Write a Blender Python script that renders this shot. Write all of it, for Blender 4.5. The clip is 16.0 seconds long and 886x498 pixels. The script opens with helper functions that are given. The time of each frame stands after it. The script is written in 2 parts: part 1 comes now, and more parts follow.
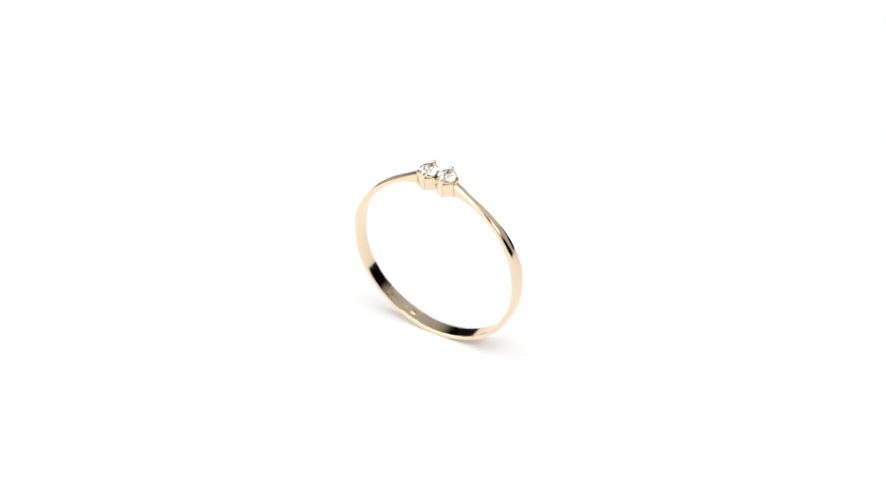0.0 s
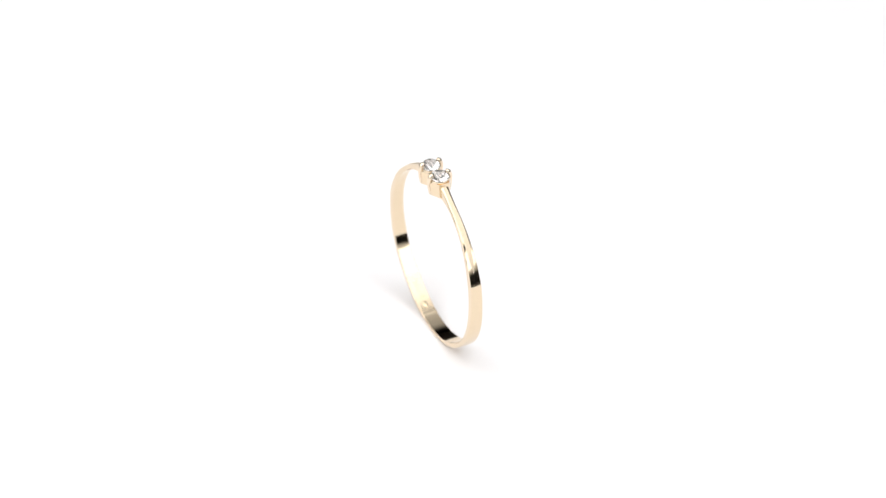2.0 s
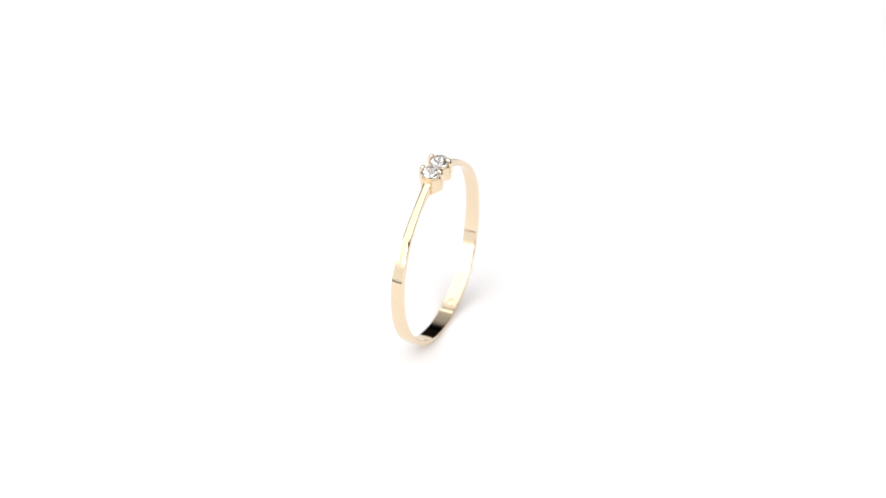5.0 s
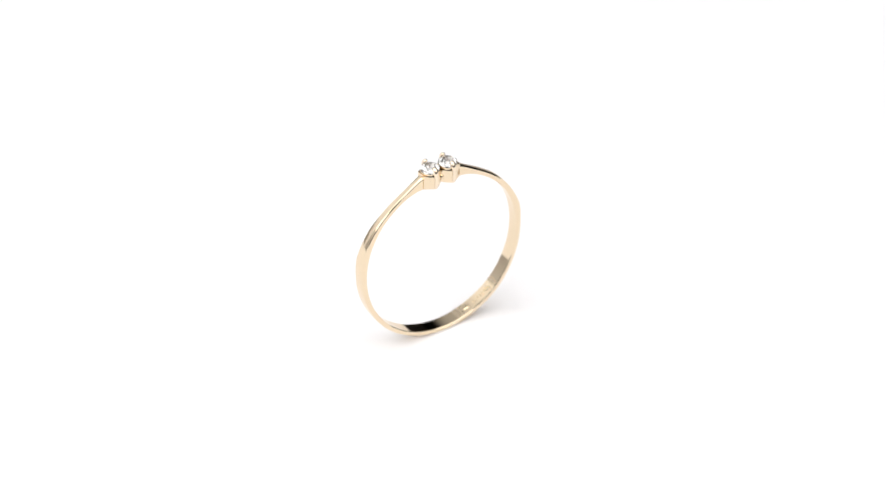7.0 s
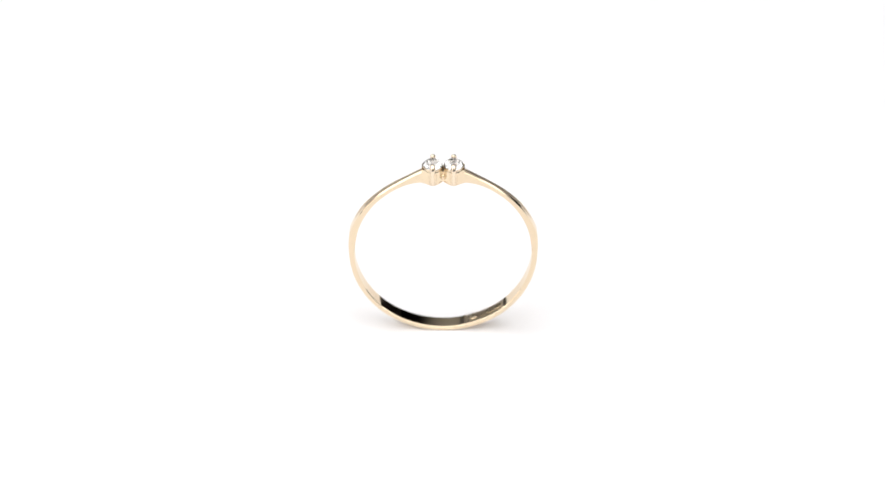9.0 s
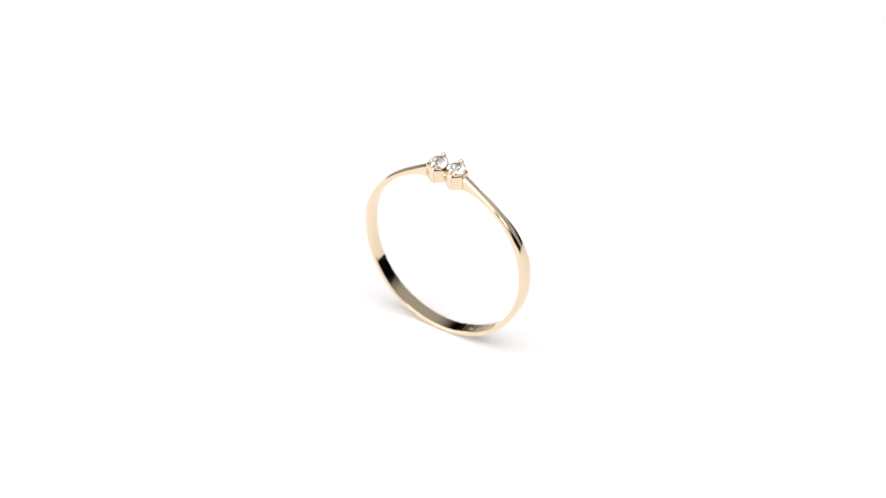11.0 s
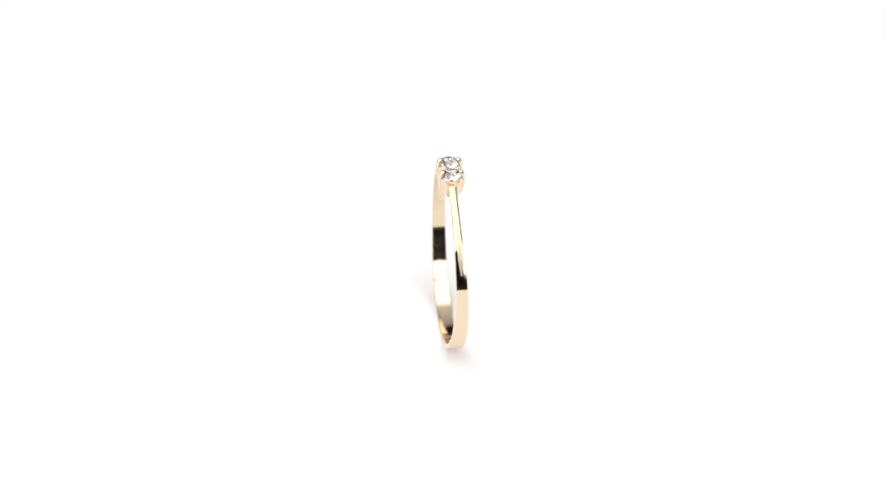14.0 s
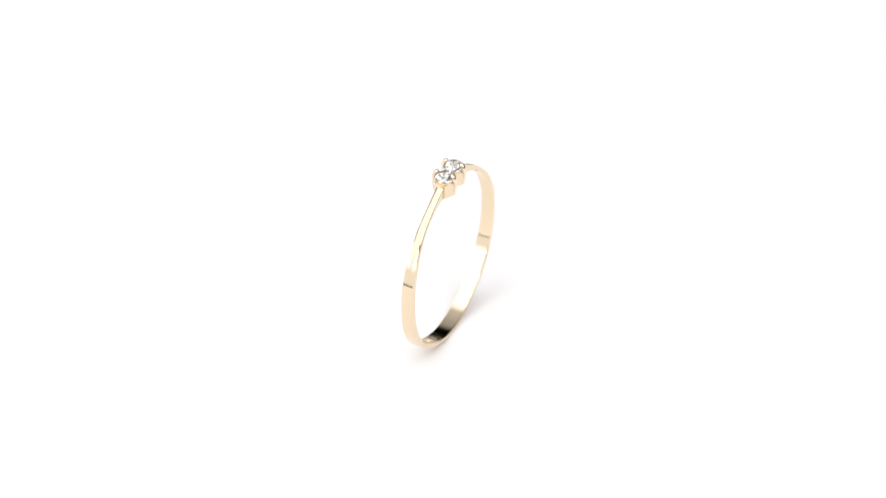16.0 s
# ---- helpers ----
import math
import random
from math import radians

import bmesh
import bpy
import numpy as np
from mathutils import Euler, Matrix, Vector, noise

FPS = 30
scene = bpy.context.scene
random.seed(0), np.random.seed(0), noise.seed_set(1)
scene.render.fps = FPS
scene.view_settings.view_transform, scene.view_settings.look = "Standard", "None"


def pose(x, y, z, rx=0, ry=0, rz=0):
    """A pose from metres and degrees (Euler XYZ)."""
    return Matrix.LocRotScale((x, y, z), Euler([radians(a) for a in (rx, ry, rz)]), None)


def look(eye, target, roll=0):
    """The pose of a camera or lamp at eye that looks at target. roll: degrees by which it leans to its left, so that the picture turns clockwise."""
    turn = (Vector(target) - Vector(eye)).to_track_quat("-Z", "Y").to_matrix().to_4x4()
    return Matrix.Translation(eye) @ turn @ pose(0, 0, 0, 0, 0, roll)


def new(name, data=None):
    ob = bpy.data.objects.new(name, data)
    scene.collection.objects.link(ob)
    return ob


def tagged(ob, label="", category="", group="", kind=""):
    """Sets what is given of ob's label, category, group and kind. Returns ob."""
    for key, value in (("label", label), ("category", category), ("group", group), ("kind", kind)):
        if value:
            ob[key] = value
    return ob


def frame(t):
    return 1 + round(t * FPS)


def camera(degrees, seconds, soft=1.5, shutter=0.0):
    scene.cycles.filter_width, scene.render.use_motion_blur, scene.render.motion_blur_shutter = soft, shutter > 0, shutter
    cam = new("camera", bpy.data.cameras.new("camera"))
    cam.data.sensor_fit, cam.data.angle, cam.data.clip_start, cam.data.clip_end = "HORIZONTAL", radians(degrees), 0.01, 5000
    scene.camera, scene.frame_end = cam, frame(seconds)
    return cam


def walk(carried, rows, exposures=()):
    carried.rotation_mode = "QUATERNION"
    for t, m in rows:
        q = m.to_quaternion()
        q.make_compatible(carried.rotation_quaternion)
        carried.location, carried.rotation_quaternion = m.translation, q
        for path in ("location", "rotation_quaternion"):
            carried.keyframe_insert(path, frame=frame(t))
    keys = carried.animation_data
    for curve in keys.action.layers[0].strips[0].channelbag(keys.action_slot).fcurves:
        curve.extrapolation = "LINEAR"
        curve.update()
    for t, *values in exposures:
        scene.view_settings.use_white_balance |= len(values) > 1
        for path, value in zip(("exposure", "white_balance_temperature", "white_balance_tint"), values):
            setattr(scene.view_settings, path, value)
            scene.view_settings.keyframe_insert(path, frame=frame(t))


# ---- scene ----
R = 0.0092                        # outer radius of the ring, metres
TILT = 37.16                      # how steeply the camera looks down, degrees
RANGE = 0.3316                     # from the camera to the middle of the ring
TURN_START, TURN_RATE = 148.5, -16.535   # the turntable, degrees and degrees a second
LEAN = 0.94                       # degrees off upright
OFF_U, OFF_N = 0.0073 * R, 0.0470 * R   # the ring stands a little off the turntable's axis

# ---- camera ----
cam = camera(14.98, 16.0, soft=1.5)
_c, _s = math.cos(radians(TILT)), math.sin(radians(TILT))
_mid = Vector((0.00005, 0.000627 * _s, R + 0.000627 * _c))
EYE = _mid - RANGE * Vector((0, _c, -_s))
walk(cam, [(0.0, look(EYE, _mid)), (16.0, look(EYE, _mid))])
cam.data.dof.use_dof = True
cam.data.dof.focus_distance = RANGE - 0.7 * R
cam.data.dof.aperture_fstop = 26.0

# ---- light ----
world = bpy.data.worlds.new("world")
world.use_nodes = True
world.node_tree.nodes["Background"].inputs[0].default_value = (0.02, 0.02, 0.022, 1)
world.node_tree.nodes["Background"].inputs[1].default_value = 1.0
scene.world = world


def softbox():
    """The large overhead softbox: an oval area lamp, hot in the middle and fading to its rim."""
    lamp = bpy.data.lights.new("softbox", "AREA")
    lamp.shape, lamp.size, lamp.size_y, lamp.energy = "ELLIPSE", 4.8, 2.9, 56.0
    lamp.use_nodes = True
    n, l = lamp.node_tree.nodes, lamp.node_tree.links
    geo, shift, reach, fall = (n.new(k) for k in ("ShaderNodeNewGeometry", "ShaderNodeVectorMath", "ShaderNodeVectorMath", "ShaderNodeValToRGB"))
    shift.operation, reach.operation = "SUBTRACT", "LENGTH"
    shift.inputs[1].default_value = (0.5, 0.5, 0.0)
    fall.color_ramp.interpolation = "EASE"
    stops = fall.color_ramp.elements
    stops[0].position, stops[1].position = 0.265, 0.5
    stops.new(0.31)
    stops.new(0.39)
    for stop, v in zip(stops, (1.0, 0.30, 0.20, 0.005)):
        stop.color = (v, v, v, 1)
    l.new(geo.outputs["Parametric"], shift.inputs[0])
    l.new(shift.outputs[0], reach.inputs[0])
    l.new(reach.outputs["Value"], fall.inputs["Fac"])
    l.new(fall.outputs[0], n["Emission"].inputs["Strength"])
    ob = new("softbox", lamp)
    ob.matrix_world = pose(-0.05, -0.73, 0.47, 0, 0, -25)
    return ob


def side_softbox():
    """The low side softbox, whose glow lies on the flanks of the band."""
    lamp = bpy.data.lights.new("side_softbox", "AREA")
    lamp.shape, lamp.size, lamp.size_y, lamp.energy = "RECTANGLE", 1.25, 0.44, 1.4
    ob = new("side_softbox", lamp)
    ob.matrix_world = look((-0.83, -0.81, 0.225), (0, 0, 0.10))
    return ob


SOFTBOX = softbox()
SIDE_SOFTBOX = side_softbox()
scene.view_settings.exposure = 0.38


# ---- materials ----
def material(name):
    m = bpy.data.materials.new(name)
    m.use_nodes = True
    return m, m.node_tree.nodes, m.node_tree.links, m.node_tree.nodes["Principled BSDF"]


def plain(name, colour, rough, metal=0.0, grain=2000.0, vary=0.06, bump=0.00001, bump_strength=0.2, stretch=1.0):
    """A surface with grain at two scales: fine mottling of colour and gloss, and a little relief."""
    m, n, l, b = material(name)
    co, along_grain = n.new("ShaderNodeTexCoord"), n.new("ShaderNodeMapping")
    along_grain.inputs["Scale"].default_value = (1.0, stretch, 1.0)
    l.new(co.outputs["Object"], along_grain.inputs["Vector"])
    fine, coarse = n.new("ShaderNodeTexNoise"), n.new("ShaderNodeTexNoise")
    fine.inputs["Scale"].default_value, coarse.inputs["Scale"].default_value = grain, grain * 0.08
    fine.inputs["Detail"].default_value = 4
    mix = n.new("ShaderNodeMath")
    mix.operation = "ADD"
    for tex, slot in ((fine, 0), (coarse, 1)):
        l.new(along_grain.outputs[0], tex.inputs["Vector"])
        l.new(tex.outputs["Fac"], mix.inputs[slot])
    ramp = n.new("ShaderNodeMapRange")
    ramp.inputs["From Min"].default_value, ramp.inputs["From Max"].default_value = 0.6, 1.4
    ramp.inputs["To Min"].default_value, ramp.inputs["To Max"].default_value = 1 - vary, 1 + vary
    l.new(mix.outputs[0], ramp.inputs["Value"])
    tint = n.new("ShaderNodeVectorMath")
    tint.operation = "SCALE"
    tint.inputs[0].default_value = colour
    l.new(ramp.outputs[0], tint.inputs["Scale"])
    l.new(tint.outputs[0], b.inputs["Base Color"])
    rr = n.new("ShaderNodeMapRange")
    rr.inputs["From Min"].default_value, rr.inputs["From Max"].default_value = 0.6, 1.4
    rr.inputs["To Min"].default_value, rr.inputs["To Max"].default_value = rough * 0.75, rough * 1.25
    l.new(mix.outputs[0], rr.inputs["Value"])
    l.new(rr.outputs[0], b.inputs["Roughness"])
    b.inputs["Metallic"].default_value = metal
    bp = n.new("ShaderNodeBump")
    bp.inputs["Strength"].default_value, bp.inputs["Distance"].default_value = bump_strength, bump
    l.new(mix.outputs[0], bp.inputs["Height"])
    l.new(bp.outputs[0], b.inputs["Normal"])
    return m


GOLD = plain("polished_gold", (0.825, 0.68, 0.49), 0.09, 1.0, grain=2500.0, vary=0.03, bump=0.000004, bump_strength=0.15)
BRUSHED = plain("brushed_gold", (0.75, 0.62, 0.46), 0.5, 1.0, grain=3000.0, vary=0.10, bump=0.00001, bump_strength=0.6, stretch=7.0)
# Claw gold: same metal, colour paled to hold the light on the tips.
CLAW = plain("light_paled_gold", (0.86, 0.73, 0.57), 0.09, 1.0, grain=2500.0, vary=0.04, bump=0.000004)
# Pale mirror lining, added inside the gold seats to brighten the stones.
SEAT_MIRROR = plain("added_seat_mirror", (0.96, 0.93, 0.91), 0.08, 1.0, grain=2500.0, vary=0.03, bump=0.000004)
SATIN = plain("worn_satin_gold", (0.82, 0.67, 0.48), 0.3, 1.0, grain=3000.0, vary=0.08, bump=0.000006, bump_strength=0.3)
STAMP = plain("stamped_gold", (0.92, 0.76, 0.52), 0.25, 1.0, grain=6000.0, vary=0.08, bump=0.00001)
WHITE = plain("white_matte_acrylic", (0.90, 0.885, 0.893), 0.6, grain=900.0, vary=0.006, bump=0.00002, bump_strength=0.05)
BLACK = plain("black_cloth", (0.012, 0.012, 0.012), 0.95, grain=900.0, vary=0.3, bump=0.0003)
DARK_WALL = plain("dark_painted_wall", (0.03, 0.028, 0.026), 0.8, grain=40.0, vary=0.15, bump=0.001)
WHITE_WALL = plain("white_painted_wall", (0.75, 0.73, 0.70), 0.8, grain=40.0, vary=0.05, bump=0.001)
GREY_WALL = plain("grey_painted_wall", (0.30, 0.28, 0.26), 0.8, grain=40.0, vary=0.1, bump=0.001)


def zirconia(ior):
    m, n, l, b = material("clear_cut_stone")
    n.remove(b)
    g = n.new("ShaderNodeBsdfGlass")
    g.inputs["IOR"].default_value, g.inputs["Roughness"].default_value = ior, 0.0
    g.inputs["Color"].default_value = (1.0, 0.995, 0.99, 1)
    l.new(g.outputs[0], n["Material Output"].inputs["Surface"])
    return m


STONE = zirconia(1.75)


# ---- building helpers ----
def mesh_object(name, bm, mat, parent=None, label="", smooth=30):
    bmesh.ops.recalc_face_normals(bm, faces=bm.faces[:])
    me = bpy.data.meshes.new(name)
    for f in bm.faces:
        f.smooth = smooth > 0
    bm.to_mesh(me)
    bm.free()
    if smooth > 0:
        me.set_sharp_from_angle(angle=radians(smooth))
    me.materials.append(mat)
    ob = new(name, me)
    ob.parent = parent
    if label:
        tagged(ob, label)
    return ob


def part(name, bm, mat, parent, label="", smooth=30):
    return mesh_object(name, bm, mat, parent, label, smooth)


def box(bm, lo, hi):
    m = Matrix.Translation((Vector(lo) + Vector(hi)) / 2) @ Matrix.Diagonal((*(Vector(hi) - Vector(lo)), 1))
    return bmesh.ops.create_cube(bm, size=1, matrix=m)


def lathe(profile, steps=96, foot=True):
    bm = bmesh.new()
    rings = [[bm.verts.new((r * math.cos(2 * math.pi * i / steps), r * math.sin(2 * math.pi * i / steps), z)) for i in range(steps)] for r, z in profile]
    for a, b in zip(rings, rings[1:]):
        for i in range(steps):
            j = (i + 1) % steps
            bm.faces.new((a[i], a[j], b[j], b[i]))
    if foot:
        bm.faces.new(rings[0][::-1])
    bm.faces.new(rings[-1])
    return bm


def along(points, x):
    """Smooth reading of a table of (x, value)."""
    xs, ys = zip(*points)
    if x <= xs[0]:
        return ys[0]
    for i in range(len(xs) - 1):
        if x <= xs[i + 1]:
            h = xs[i + 1] - xs[i]
            d = lambda k: (ys[min(k + 1, len(xs) - 1)] - ys[max(k - 1, 0)]) / (xs[min(k + 1, len(xs) - 1)] - xs[max(k - 1, 0)])
            s = (x - xs[i]) / h
            return ((2 * s ** 3 - 3 * s ** 2 + 1) * ys[i] + (s ** 3 - 2 * s ** 2 + s) * h * d(i)
                    + (3 * s ** 2 - 2 * s ** 3) * ys[i + 1] + (s ** 3 - s ** 2) * h * d(i + 1))
    return ys[-1]


def tube(path, radii, steps=12, squash=1.0):
    """A round rod along a path of points, with its radius at each point."""
    bm = bmesh.new()
    rings = []
    for k, (p, r) in enumerate(zip(path, radii)):
        ahead = (Vector(path[min(k + 1, len(path) - 1)]) - Vector(path[max(k - 1, 0)])).normalized()
        side = Vector((1, 0, 0))
        other = ahead.cross(side).normalized()
        rings.append([bm.verts.new(Vector(p) + r * (math.cos(2 * math.pi * i / steps) * side + squash * math.sin(2 * math.pi * i / steps) * other)) for i in range(steps)])
    for a, b in zip(rings, rings[1:]):
        for i in range(steps):
            j = (i + 1) % steps
            bm.faces.new((a[i], a[j], b[j], b[i]))
    bm.faces.new(rings[0])
    bm.faces.new(rings[-1])
    return bm


# ---- the closed room ----
def room():
    west, lo, hi, top, t = -2.1, -2.6, 2.6, 1.05, 0.1
    base = -0.016
    for name, a, b, mat in (
        ("wall_north", (west - t, hi, base), (hi + t, hi + t, top), GREY_WALL),
        ("wall_south", (west - t, lo - t, base), (hi + t, lo, top), DARK_WALL),
        ("wall_east", (hi, lo, base), (hi + t, hi, top), DARK_WALL),
        ("wall_west", (west - t, lo, base), (west, hi, top), WHITE_WALL),
        ("ceiling", (west - t, lo - t, top), (hi + t, hi + t, top + t), DARK_WALL),
        ("floor", (west - t, lo - t, base - t), (hi + t, hi + t, base), BLACK),
    ):
        bm = bmesh.new()
        box(bm, a, b)
        tagged(mesh_object(name, bm, mat, smooth=0), kind="structure",
               label={"floor": "black cloth surface under the white turntable", "ceiling": "dark painted studio ceiling", "wall_west": "plain white painted studio wall",
                      "wall_north": "plain grey painted studio wall"}.get(name, "plain dark painted studio wall"))


def turntable():
    top = tagged(new("turntable"), "round matte white turntable under the gold ring", "turntable")
    r = 0.26
    part("plate", lathe([(r - 0.001, -0.006), (r, -0.005), (r, -0.001), (r - 0.001, 0.0)], 128), WHITE, top, smooth=20)
    part("base", lathe([(0.07, -0.016), (0.072, -0.015), (0.072, -0.0062), (0.07, -0.0061)], 64), BLACK, top, "black turntable base")
    return top


def added_card_rig():
    """Black card round the lens, with the lens barrel behind it, on a stand: unseen, added to darken the gold's
    reflections.
    """
    top = tagged(new("added_card_rig"), "unseen black card added round a camera lens on a stand, to darken reflections", "camera")
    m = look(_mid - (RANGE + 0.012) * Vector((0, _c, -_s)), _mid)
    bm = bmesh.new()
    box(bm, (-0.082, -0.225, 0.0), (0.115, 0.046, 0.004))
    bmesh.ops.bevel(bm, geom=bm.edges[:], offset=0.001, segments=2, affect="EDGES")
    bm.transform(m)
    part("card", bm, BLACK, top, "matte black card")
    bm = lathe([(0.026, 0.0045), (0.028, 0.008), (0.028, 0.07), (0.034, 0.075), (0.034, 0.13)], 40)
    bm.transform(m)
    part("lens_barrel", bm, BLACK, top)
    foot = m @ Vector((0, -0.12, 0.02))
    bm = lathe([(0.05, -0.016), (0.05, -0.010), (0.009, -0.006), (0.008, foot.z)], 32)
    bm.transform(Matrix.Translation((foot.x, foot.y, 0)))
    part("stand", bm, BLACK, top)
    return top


def added_reflector():
    """Unseen white foam board, added to brighten the low side of the ring."""
    top = tagged(new("added_reflector"), "unseen white foam reflector board added on the cloth to brighten the ring", "reflector")
    bm = bmesh.new()
    box(bm, (-0.628, -0.10, -0.0158), (-0.62, 0.75, 0.28))
    bmesh.ops.bevel(bm, geom=bm.edges[:], offset=0.001, segments=2, affect="EDGES")
    part("board", bm, WHITE, top)
    for y in (0.02, 0.63):
        bm = bmesh.new()
        box(bm, (-0.70, y - 0.004, -0.0158), (-0.628, y + 0.004, 0.06))
        part("foot", bm, BLACK, top, "black foot")
    return top


# ---- the ring ----
KINK = 16.0                       # where the rounded shank breaks into the tapered shoulder
SHANK = ((-90, 1.0), (-45, 1.0), (-20, 1.002), (0, 1.010), (7, 1.0210), (11, 1.0280), (KINK, 1.0370))
SHOULDER = ((KINK, 1.0370), (20, 1.0342), (24, 1.0328), (30, 1.0325), (41, 1.033), (50, 1.032), (60, 1.037), (69, 1.056), (78.5, 1.101))
INNER = ((-90, 0.945), (-30, 0.945), (4, 0.948), (27, 0.964), (41, 0.973), (53, 0.976), (64, 0.977), (72, 0.968), (78.5, 0.953))
HALF = ((-90, 0.082), (-60, 0.081), (-25, 0.076), (0, 0.069), (16, 0.062), (30, 0.057), (45, 0.047), (60, 0.041), (70, 0.039), (75.5, 0.041), (78.5, 0.047))
FACET = ((24.2, 0.0), (25.2, 0.006), (26.6, 0.010), (28.5, 0.014), (31.5, 0.019), (36, 0.024), (44, 0.028), (52, 0.029), (62, 0.025), (78.5, 0.016))
CROWN = ((-90, 0.8), (-10, 0.8), (5, 0.8), (16, 0.5), (22, 0.5), (26, 0.7), (31, 1.0), (36, 1.5), (42, 4.5), (50, 10.0), (62, 13.0), (72, 9.5), (78.5, 8.0))


def outer_radius(a):
    return along(SHANK, a) if a < KINK else along(SHOULDER, a)


def inner_radius(side, a):
    r = along(INNER, a)
    if side > 0 and -79 < a < -44:      # the soldered seam and the stamped, flattened stretch after it
        r -= 0.005 * min((a + 79) / 2.4, 1) * (1 if a < -60 else max(0, (-44 - a) / 16))
    return r


def dents(side, a, n):
    """Hand-finished unevenness of the inside, gone at the bottom and under the head."""
    fade = max(0.0, min(1.0, (a + 62) / 12, (-23 - a) / 8))
    return 0.0003 * fade * (math.sin(0.62 * a + 21 * n + side) + 0.7 * math.sin(1.07 * a - 33 * n + 2.1 * side))


def band():
    bm = bmesh.new()
    angles = [-90 + (KINK + 90) * i / 180 for i in range(180)] + [KINK + (78.5 - KINK) * i / 100 for i in range(101)]
    loops = {}
    for side in (1, -1):
        for a in angles:
            if side < 0 and a == -90:
                continue
            hw, wf, k = along(HALF, a), (along(FACET, a) if a > 24.2 else 0.0), along(CROWN, a)
            ro, ri = outer_radius(a), inner_radius(side, a)
            edge = 0.0045
            cols = [wf * 0.5, max(wf, 0.001)] + [max(wf, 0.001) + (hw - edge - max(wf, 0.001)) * q for q in (0.12, 0.25, 0.4, 0.55, 0.7, 0.85, 1.0)]
            outer = []
            for n in cols:
                drop = k * max(n * n - wf * wf, 0.0)
                outer.append((n, max(ro - drop, ri + 0.012)))
            last = outer[-1][1]
            outer.append((hw, max(last - 0.006, ri + 0.009)))
            right = outer + [(hw, ri + 0.005)]
            prof = [(-n, r) for n, r in right[::-1]] + [(0.0, ro)] + right
            half = len(right)
            prof += [(n, ri + dents(side, a, n)) for n in ((hw - 0.005) * q for q in (1.0, 0.5, 0.0, -0.5, -1.0))]
            ca, sa = side * math.cos(radians(a)), math.sin(radians(a))
            sway = (0.018 if side > 0 else 0.014) * max(0.0, math.cos(radians(1.8 * a)))
            loops[side, a] = [bm.verts.new((r * ca * R, (n + sway) * R, (r * sa + 1) * R)) for n, r in prof]
    for side in (1, -1):
        for a, b in zip(angles, angles[1:]):
            p, q = loops[1 if a == -90 else side, a], loops[side, b]
            for i in range(len(p)):
                j = (i + 1) % len(p)
                f = bm.faces.new((p[i], p[j], q[j], q[i]))
                f.material_index = 1 if a > 24.3 and half - 2 <= i < half + 2 else 2 if side > 0 and -75.5 < a < -47 and 2 * half < i < len(p) - 1 else 0
        bm.faces.new(loops[side, angles[-1]])
    return bm


def hallmark():
    """A stamped oval and a row of small stamped bars on the inside of the band."""
    rng = random.Random(4)
    bm = bmesh.new()

    def stamp(a, n, thick, wide, tall):
        r = inner_radius(1, a) - 0.001
        m = (Matrix.Translation((r * math.cos(radians(a)) * R, n * R, (r * math.sin(radians(a)) + 1) * R)) @ Matrix.Rotation(-radians(a), 4, "Y")
             @ Matrix.Diagonal((thick * R, tall * R, wide * R, 1)))
        return m
    bmesh.ops.create_uvsphere(bm, u_segments=20, v_segments=10, radius=0.5, matrix=stamp(-69.5, 0.0, 0.012, 0.085, 0.052))
    a = -63.5
    while a < -49:
        made = bmesh.ops.create_cube(bm, size=1, matrix=stamp(a, rng.uniform(-0.006, 0.006), 0.010, rng.choice((0.012, 0.020, 0.026)), rng.uniform(0.045, 0.062)))
        edges = list({e for v in made["verts"] for e in v.link_edges})
        bmesh.ops.bevel(bm, geom=edges, offset=0.003 * R, segments=1, affect="EDGES")
        a += rng.choice((1.5, 1.9, 2.3))
    return bm


HEAD = 0.982         # height of the middle of the head over the floor, in radii


def scratch(a):
    """A fine file mark across the top of one shoulder."""
    bm = bmesh.new()
    r = outer_radius(a)
    m = (Matrix.Translation((r * math.cos(radians(a)) * R, 0, (r * math.sin(radians(a)) + 1) * R)) @ Matrix.Rotation(-radians(a), 4, "Y")
         @ Matrix.Diagonal((0.003 * R, 0.05 * R, 0.006 * R, 1)))
    bmesh.ops.create_cube(bm, size=1, matrix=m)
    bmesh.ops.bevel(bm, geom=bm.edges[:], offset=0.001 * R, segments=1, affect="EDGES")
    return bm


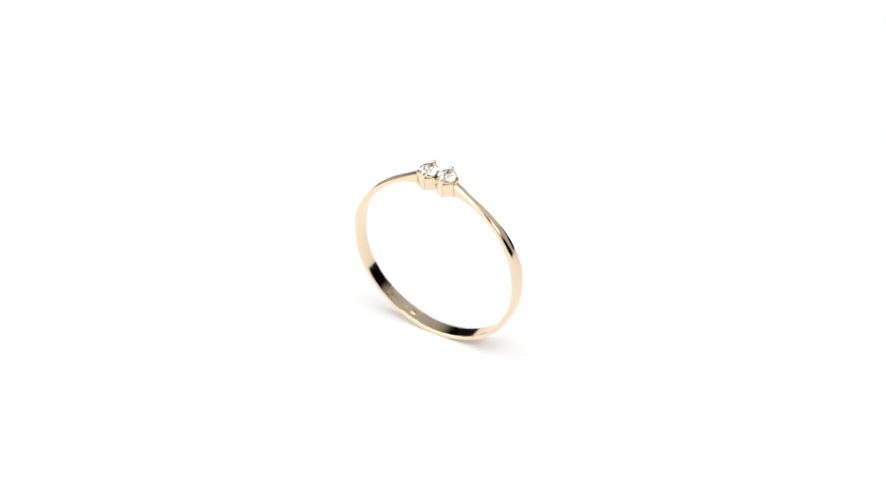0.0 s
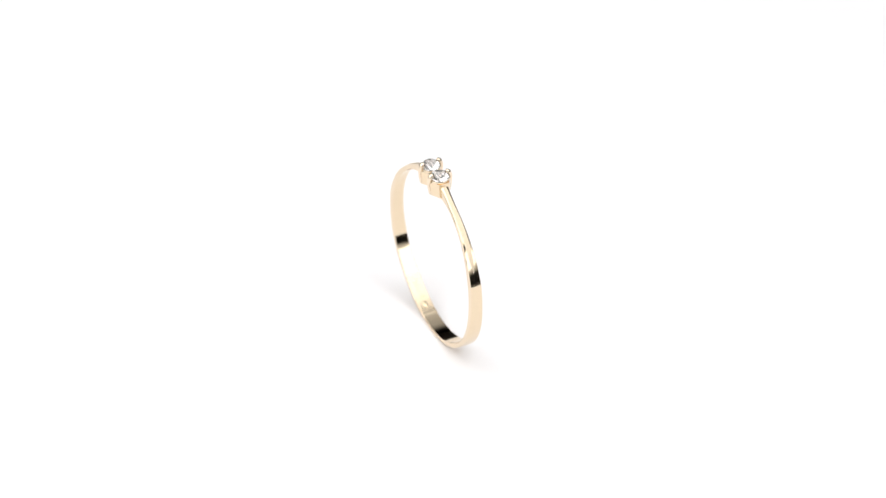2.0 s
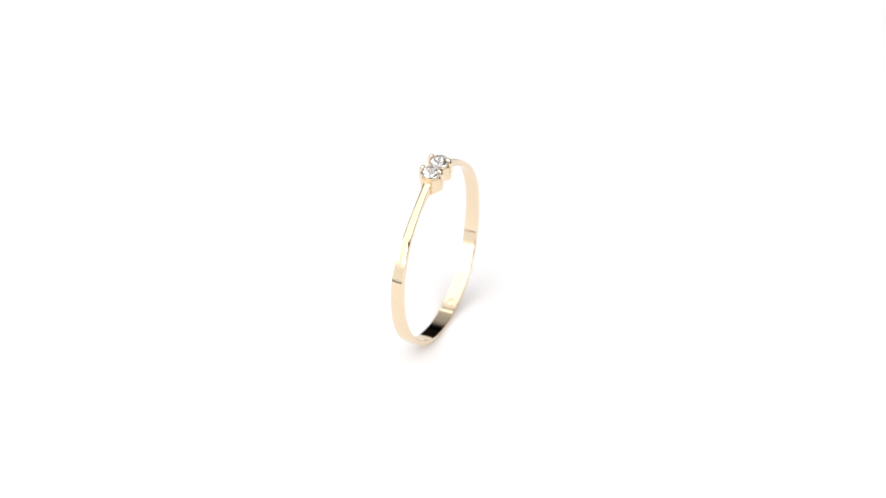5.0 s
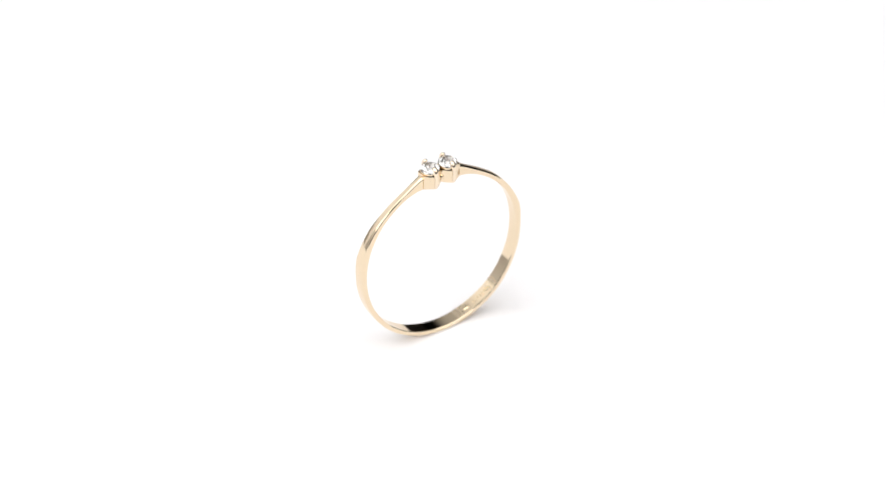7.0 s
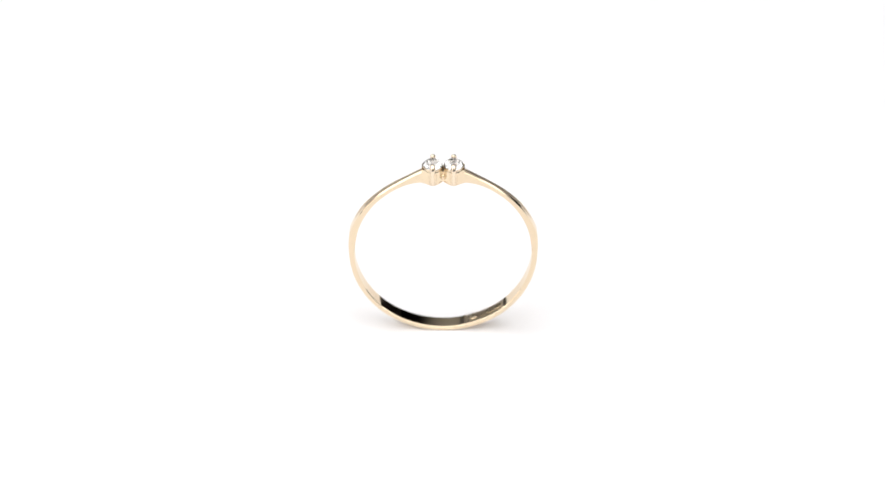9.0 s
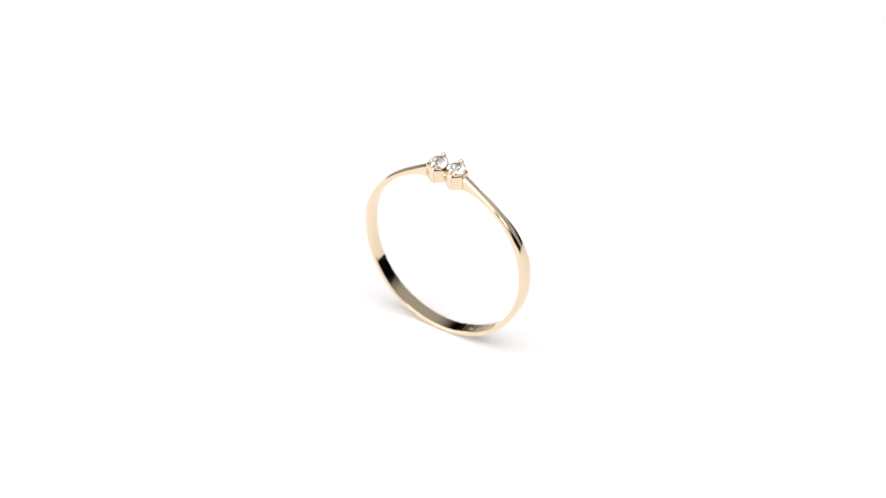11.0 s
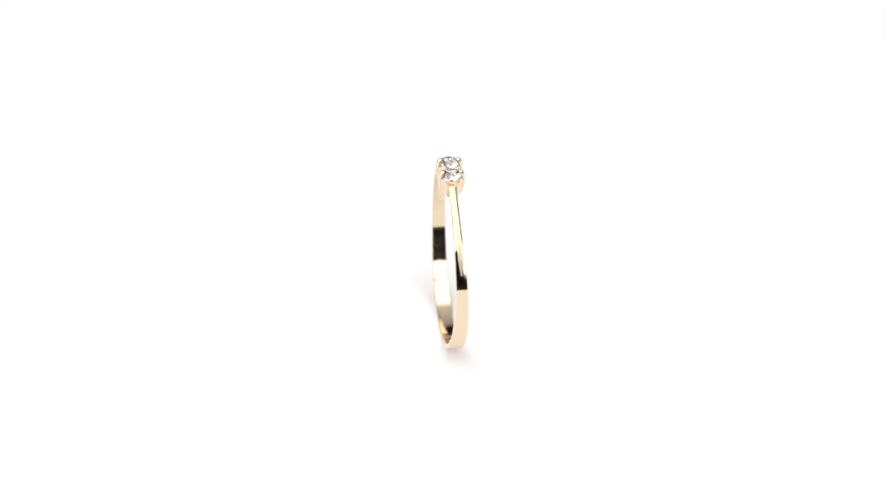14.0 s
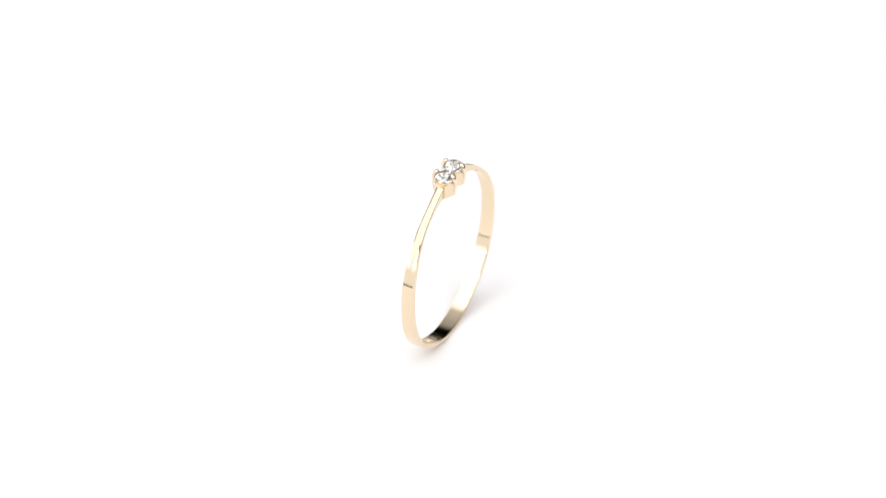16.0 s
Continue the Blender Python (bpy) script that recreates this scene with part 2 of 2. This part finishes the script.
def setting(side):
    """The collet: a block with pinched waist, flaring to the two claws, hollow under the stone."""
    plan = [(0.225, 0.060), (0.195, 0.080), (0.163, 0.101), (0.150, 0.104), (0.140, 0.118), (0.128, 0.122), (0.092, 0.122), (0.080, 0.118), (0.070, 0.104), (0.057, 0.101), (0.030, 0.076), (0.004, 0.056)]
    plan = plan + [(u, -n) for u, n in plan[::-1]]
    levels = ((0.958, 0.90), (0.965, 0.94), (1.00, 0.96), (1.05, 0.98), (1.098, 1.0), (1.115, 0.97), (1.130, 0.92))
    bm = bmesh.new()
    rings = []
    for z, grow in levels:
        rings.append([bm.verts.new((side * (0.11 + (u - 0.11) * (grow if u < 0.2 else 1.0)) * R, n * grow * R, (z + HEAD) * R)) for u, n in plan])
    cup = 24
    for a, b in zip(rings, rings[1:]):
        for i in range(len(plan)):
            j = (i + 1) % len(plan)
            bm.faces.new((a[i], a[j], b[j], b[i]))
    bm.faces.new(rings[0])
    # the bezel seat that carries the stone
    seat = [(0.104, 1.120), (0.108, 1.140), (0.104, 1.150), (0.098, 1.146), (0.070, 1.105), (0.030, 1.060), (0.022, 1.02)]
    # alternate scallops shaped into the added lining, for sparkle in the stone
    ripple = lambda k, i: 1.0 + (0.15 * (-1) ** (i + k) if 3 < k < 6 else 0.0)
    loops = [[bm.verts.new(((side * 0.11 + ripple(k, i) * r * math.cos(2 * math.pi * i / cup)) * R, ripple(k, i) * r * math.sin(2 * math.pi * i / cup) * R, (z + HEAD) * R))
              for i in range(cup)] for k, (r, z) in enumerate(seat)]
    for k, (a, b) in enumerate(zip(loops, loops[1:])):
        for i in range(cup):
            j = (i + 1) % cup
            bm.faces.new((a[i], a[j], b[j], b[i])).material_index = 1 if k >= 2 else 0
    bm.faces.new(loops[-1]).material_index = 1
    # the flat top of the block round the seat
    def reach(i):
        u, n = plan[i]
        return math.atan2(n * 0.985, side * ((u - 0.11) * (0.985 if u < 0.2 else 1.0)))
    order = sorted(range(len(plan)), key=reach)
    rim = [rings[-1][i] for i in order]
    turn = sorted(range(cup), key=lambda i: (2 * math.pi * i / cup + math.pi) % (2 * math.pi))
    inner = [loops[0][i] for i in turn]
    angle = lambda v: math.atan2(v.co.y, v.co.x - side * 0.11 * R)
    i = j = 0
    while i < len(rim) or j < len(inner):
        p, q = rim[i % len(rim)], inner[j % len(inner)]
        ahead_p = angle(rim[(i + 1) % len(rim)]) + (2 * math.pi if i + 1 >= len(rim) else 0)
        ahead_q = angle(inner[(j + 1) % len(inner)]) + (2 * math.pi if j + 1 >= len(inner) else 0)
        if j >= len(inner) or (i < len(rim) and ahead_p <= ahead_q):
            bm.faces.new((p, rim[(i + 1) % len(rim)], q))
            i += 1
        else:
            bm.faces.new((p, inner[(j + 1) % len(inner)], q))
            j += 1
    return bm


def claw(side, way):
    """A flattened upright that swells to a bead bent over the stone."""
    u = side * 0.11
    path = [(u, way * y, z) for y, z in ((0.106, 0.957), (0.112, 0.972), (0.124, 1.05), (0.128, 1.09), (0.127, 1.115),
                                         (0.120, 1.145), (0.109, 1.173), (0.096, 1.194), (0.083, 1.204), (0.070, 1.205))]
    radii = [0.010, 0.019, 0.020, 0.017, 0.022, 0.028, 0.031, 0.030, 0.024, 0.008]
    return tube([(x * R, y * R, (z + HEAD) * R) for x, y, z in path], [r * R for r in radii], 16, 0.85)


def gem(side):
    """A round brilliant: table, eight-fold crown, girdle, pavilion."""
    bm = bmesh.new()
    g, zg = 0.102, 1.164

    def ring(count, r, z, turn):
        return [bm.verts.new(((side * 0.11 + r * math.cos(2 * math.pi * (i + turn) / count)) * R, r * math.sin(2 * math.pi * (i + turn) / count) * R, (z + HEAD) * R)) for i in range(count)]
    spin = 0.18 if side > 0 else -0.27
    table, star = ring(8, g * 0.55, zg + 0.037, spin), ring(8, g * 0.77, zg + 0.0235, 0.5 + spin)
    gir, low = ring(16, g, zg + 0.004, 2 * spin), ring(16, g, zg - 0.004, 2 * spin)
    pav, culet = ring(8, g * 0.40, zg - 0.0555, 0.5 + spin), bm.verts.new((side * 0.11 * R, 0, (zg - 0.089 + HEAD) * R))
    bm.faces.new(table)
    for i in range(8):
        j = (i + 1) % 8
        bm.faces.new((table[i], star[i], table[j]))
        bm.faces.new((table[j], star[i], gir[(2 * i + 2) % 16]))
        bm.faces.new((table[j], gir[(2 * i + 2) % 16], star[j]))
        bm.faces.new((star[i], gir[2 * i], gir[2 * i + 1]))
        bm.faces.new((star[i], gir[2 * i + 1], gir[(2 * i + 2) % 16]))
        bm.faces.new((pav[i], low[2 * i], low[2 * i + 1]))
        bm.faces.new((pav[i], low[2 * i + 1], low[(2 * i + 2) % 16]))
        bm.faces.new((pav[i], low[(2 * i + 2) % 16], pav[j]))
        bm.faces.new((pav[i], pav[j], culet))
    for i in range(16):
        j = (i + 1) % 16
        bm.faces.new((gir[i], gir[j], low[j], low[i]))
    return bm


def bridge():
    bm = bmesh.new()
    bmesh.ops.create_uvsphere(bm, u_segments=16, v_segments=10, radius=0.026 * R, matrix=Matrix.Translation((0, -0.052 * R, (1.035 + HEAD) * R)) @ Matrix.Diagonal((0.8, 1, 1.3, 1)))
    bmesh.ops.create_uvsphere(bm, u_segments=16, v_segments=10, radius=0.026 * R, matrix=Matrix.Translation((0, 0.052 * R, (1.035 + HEAD) * R)) @ Matrix.Diagonal((0.8, 1, 1.3, 1)))
    box(bm, (-0.02 * R, -0.055 * R, (0.975 + HEAD) * R), (0.02 * R, 0.055 * R, (1.10 + HEAD) * R))
    return bm


def finger_ring():
    top = tagged(new("ring"), "slim polished yellow gold ring with two clear stones", "ring")
    hoop = part("band", band(), GOLD, top, "tapered polished gold band with brushed shoulders", smooth=9)
    hoop.data.materials.append(BRUSHED)
    hoop.data.materials.append(SATIN)
    for a in (33.6, 42.6, 52.9):
        part("scratch", scratch(a), STAMP, hoop, "fine file mark")
    part("hallmark", hallmark(), STAMP, top, "small stamped marks inside the band")
    part("bridge", bridge(), GOLD, top, "gold link between the two settings")
    for side in (-1, 1):
        seat = part("setting", setting(side), GOLD, top, "gold collet of a stone", smooth=40)
        seat.data.materials.append(SEAT_MIRROR)
        for way in (-1, 1):
            part("prong", claw(side, way), CLAW, seat, "rounded gold claw, paled for the light on its tip", smooth=60)
        part("gemstone", gem(side), STONE, top, "clear round brilliant-cut stone", smooth=0)
    return top


room()
PLATE = turntable()
added_card_rig()
added_reflector()
RING = finger_ring()


def motions():
    times = [0.5 * i for i in range(33)]
    spin = lambda t: pose(0, 0, 0, 0, 0, TURN_START + TURN_RATE * t)
    walk(PLATE, [(t, spin(t)) for t in times])
    walk(RING, [(t, spin(t) @ pose(OFF_U, OFF_N, 0, -LEAN)) for t in times])


motions()
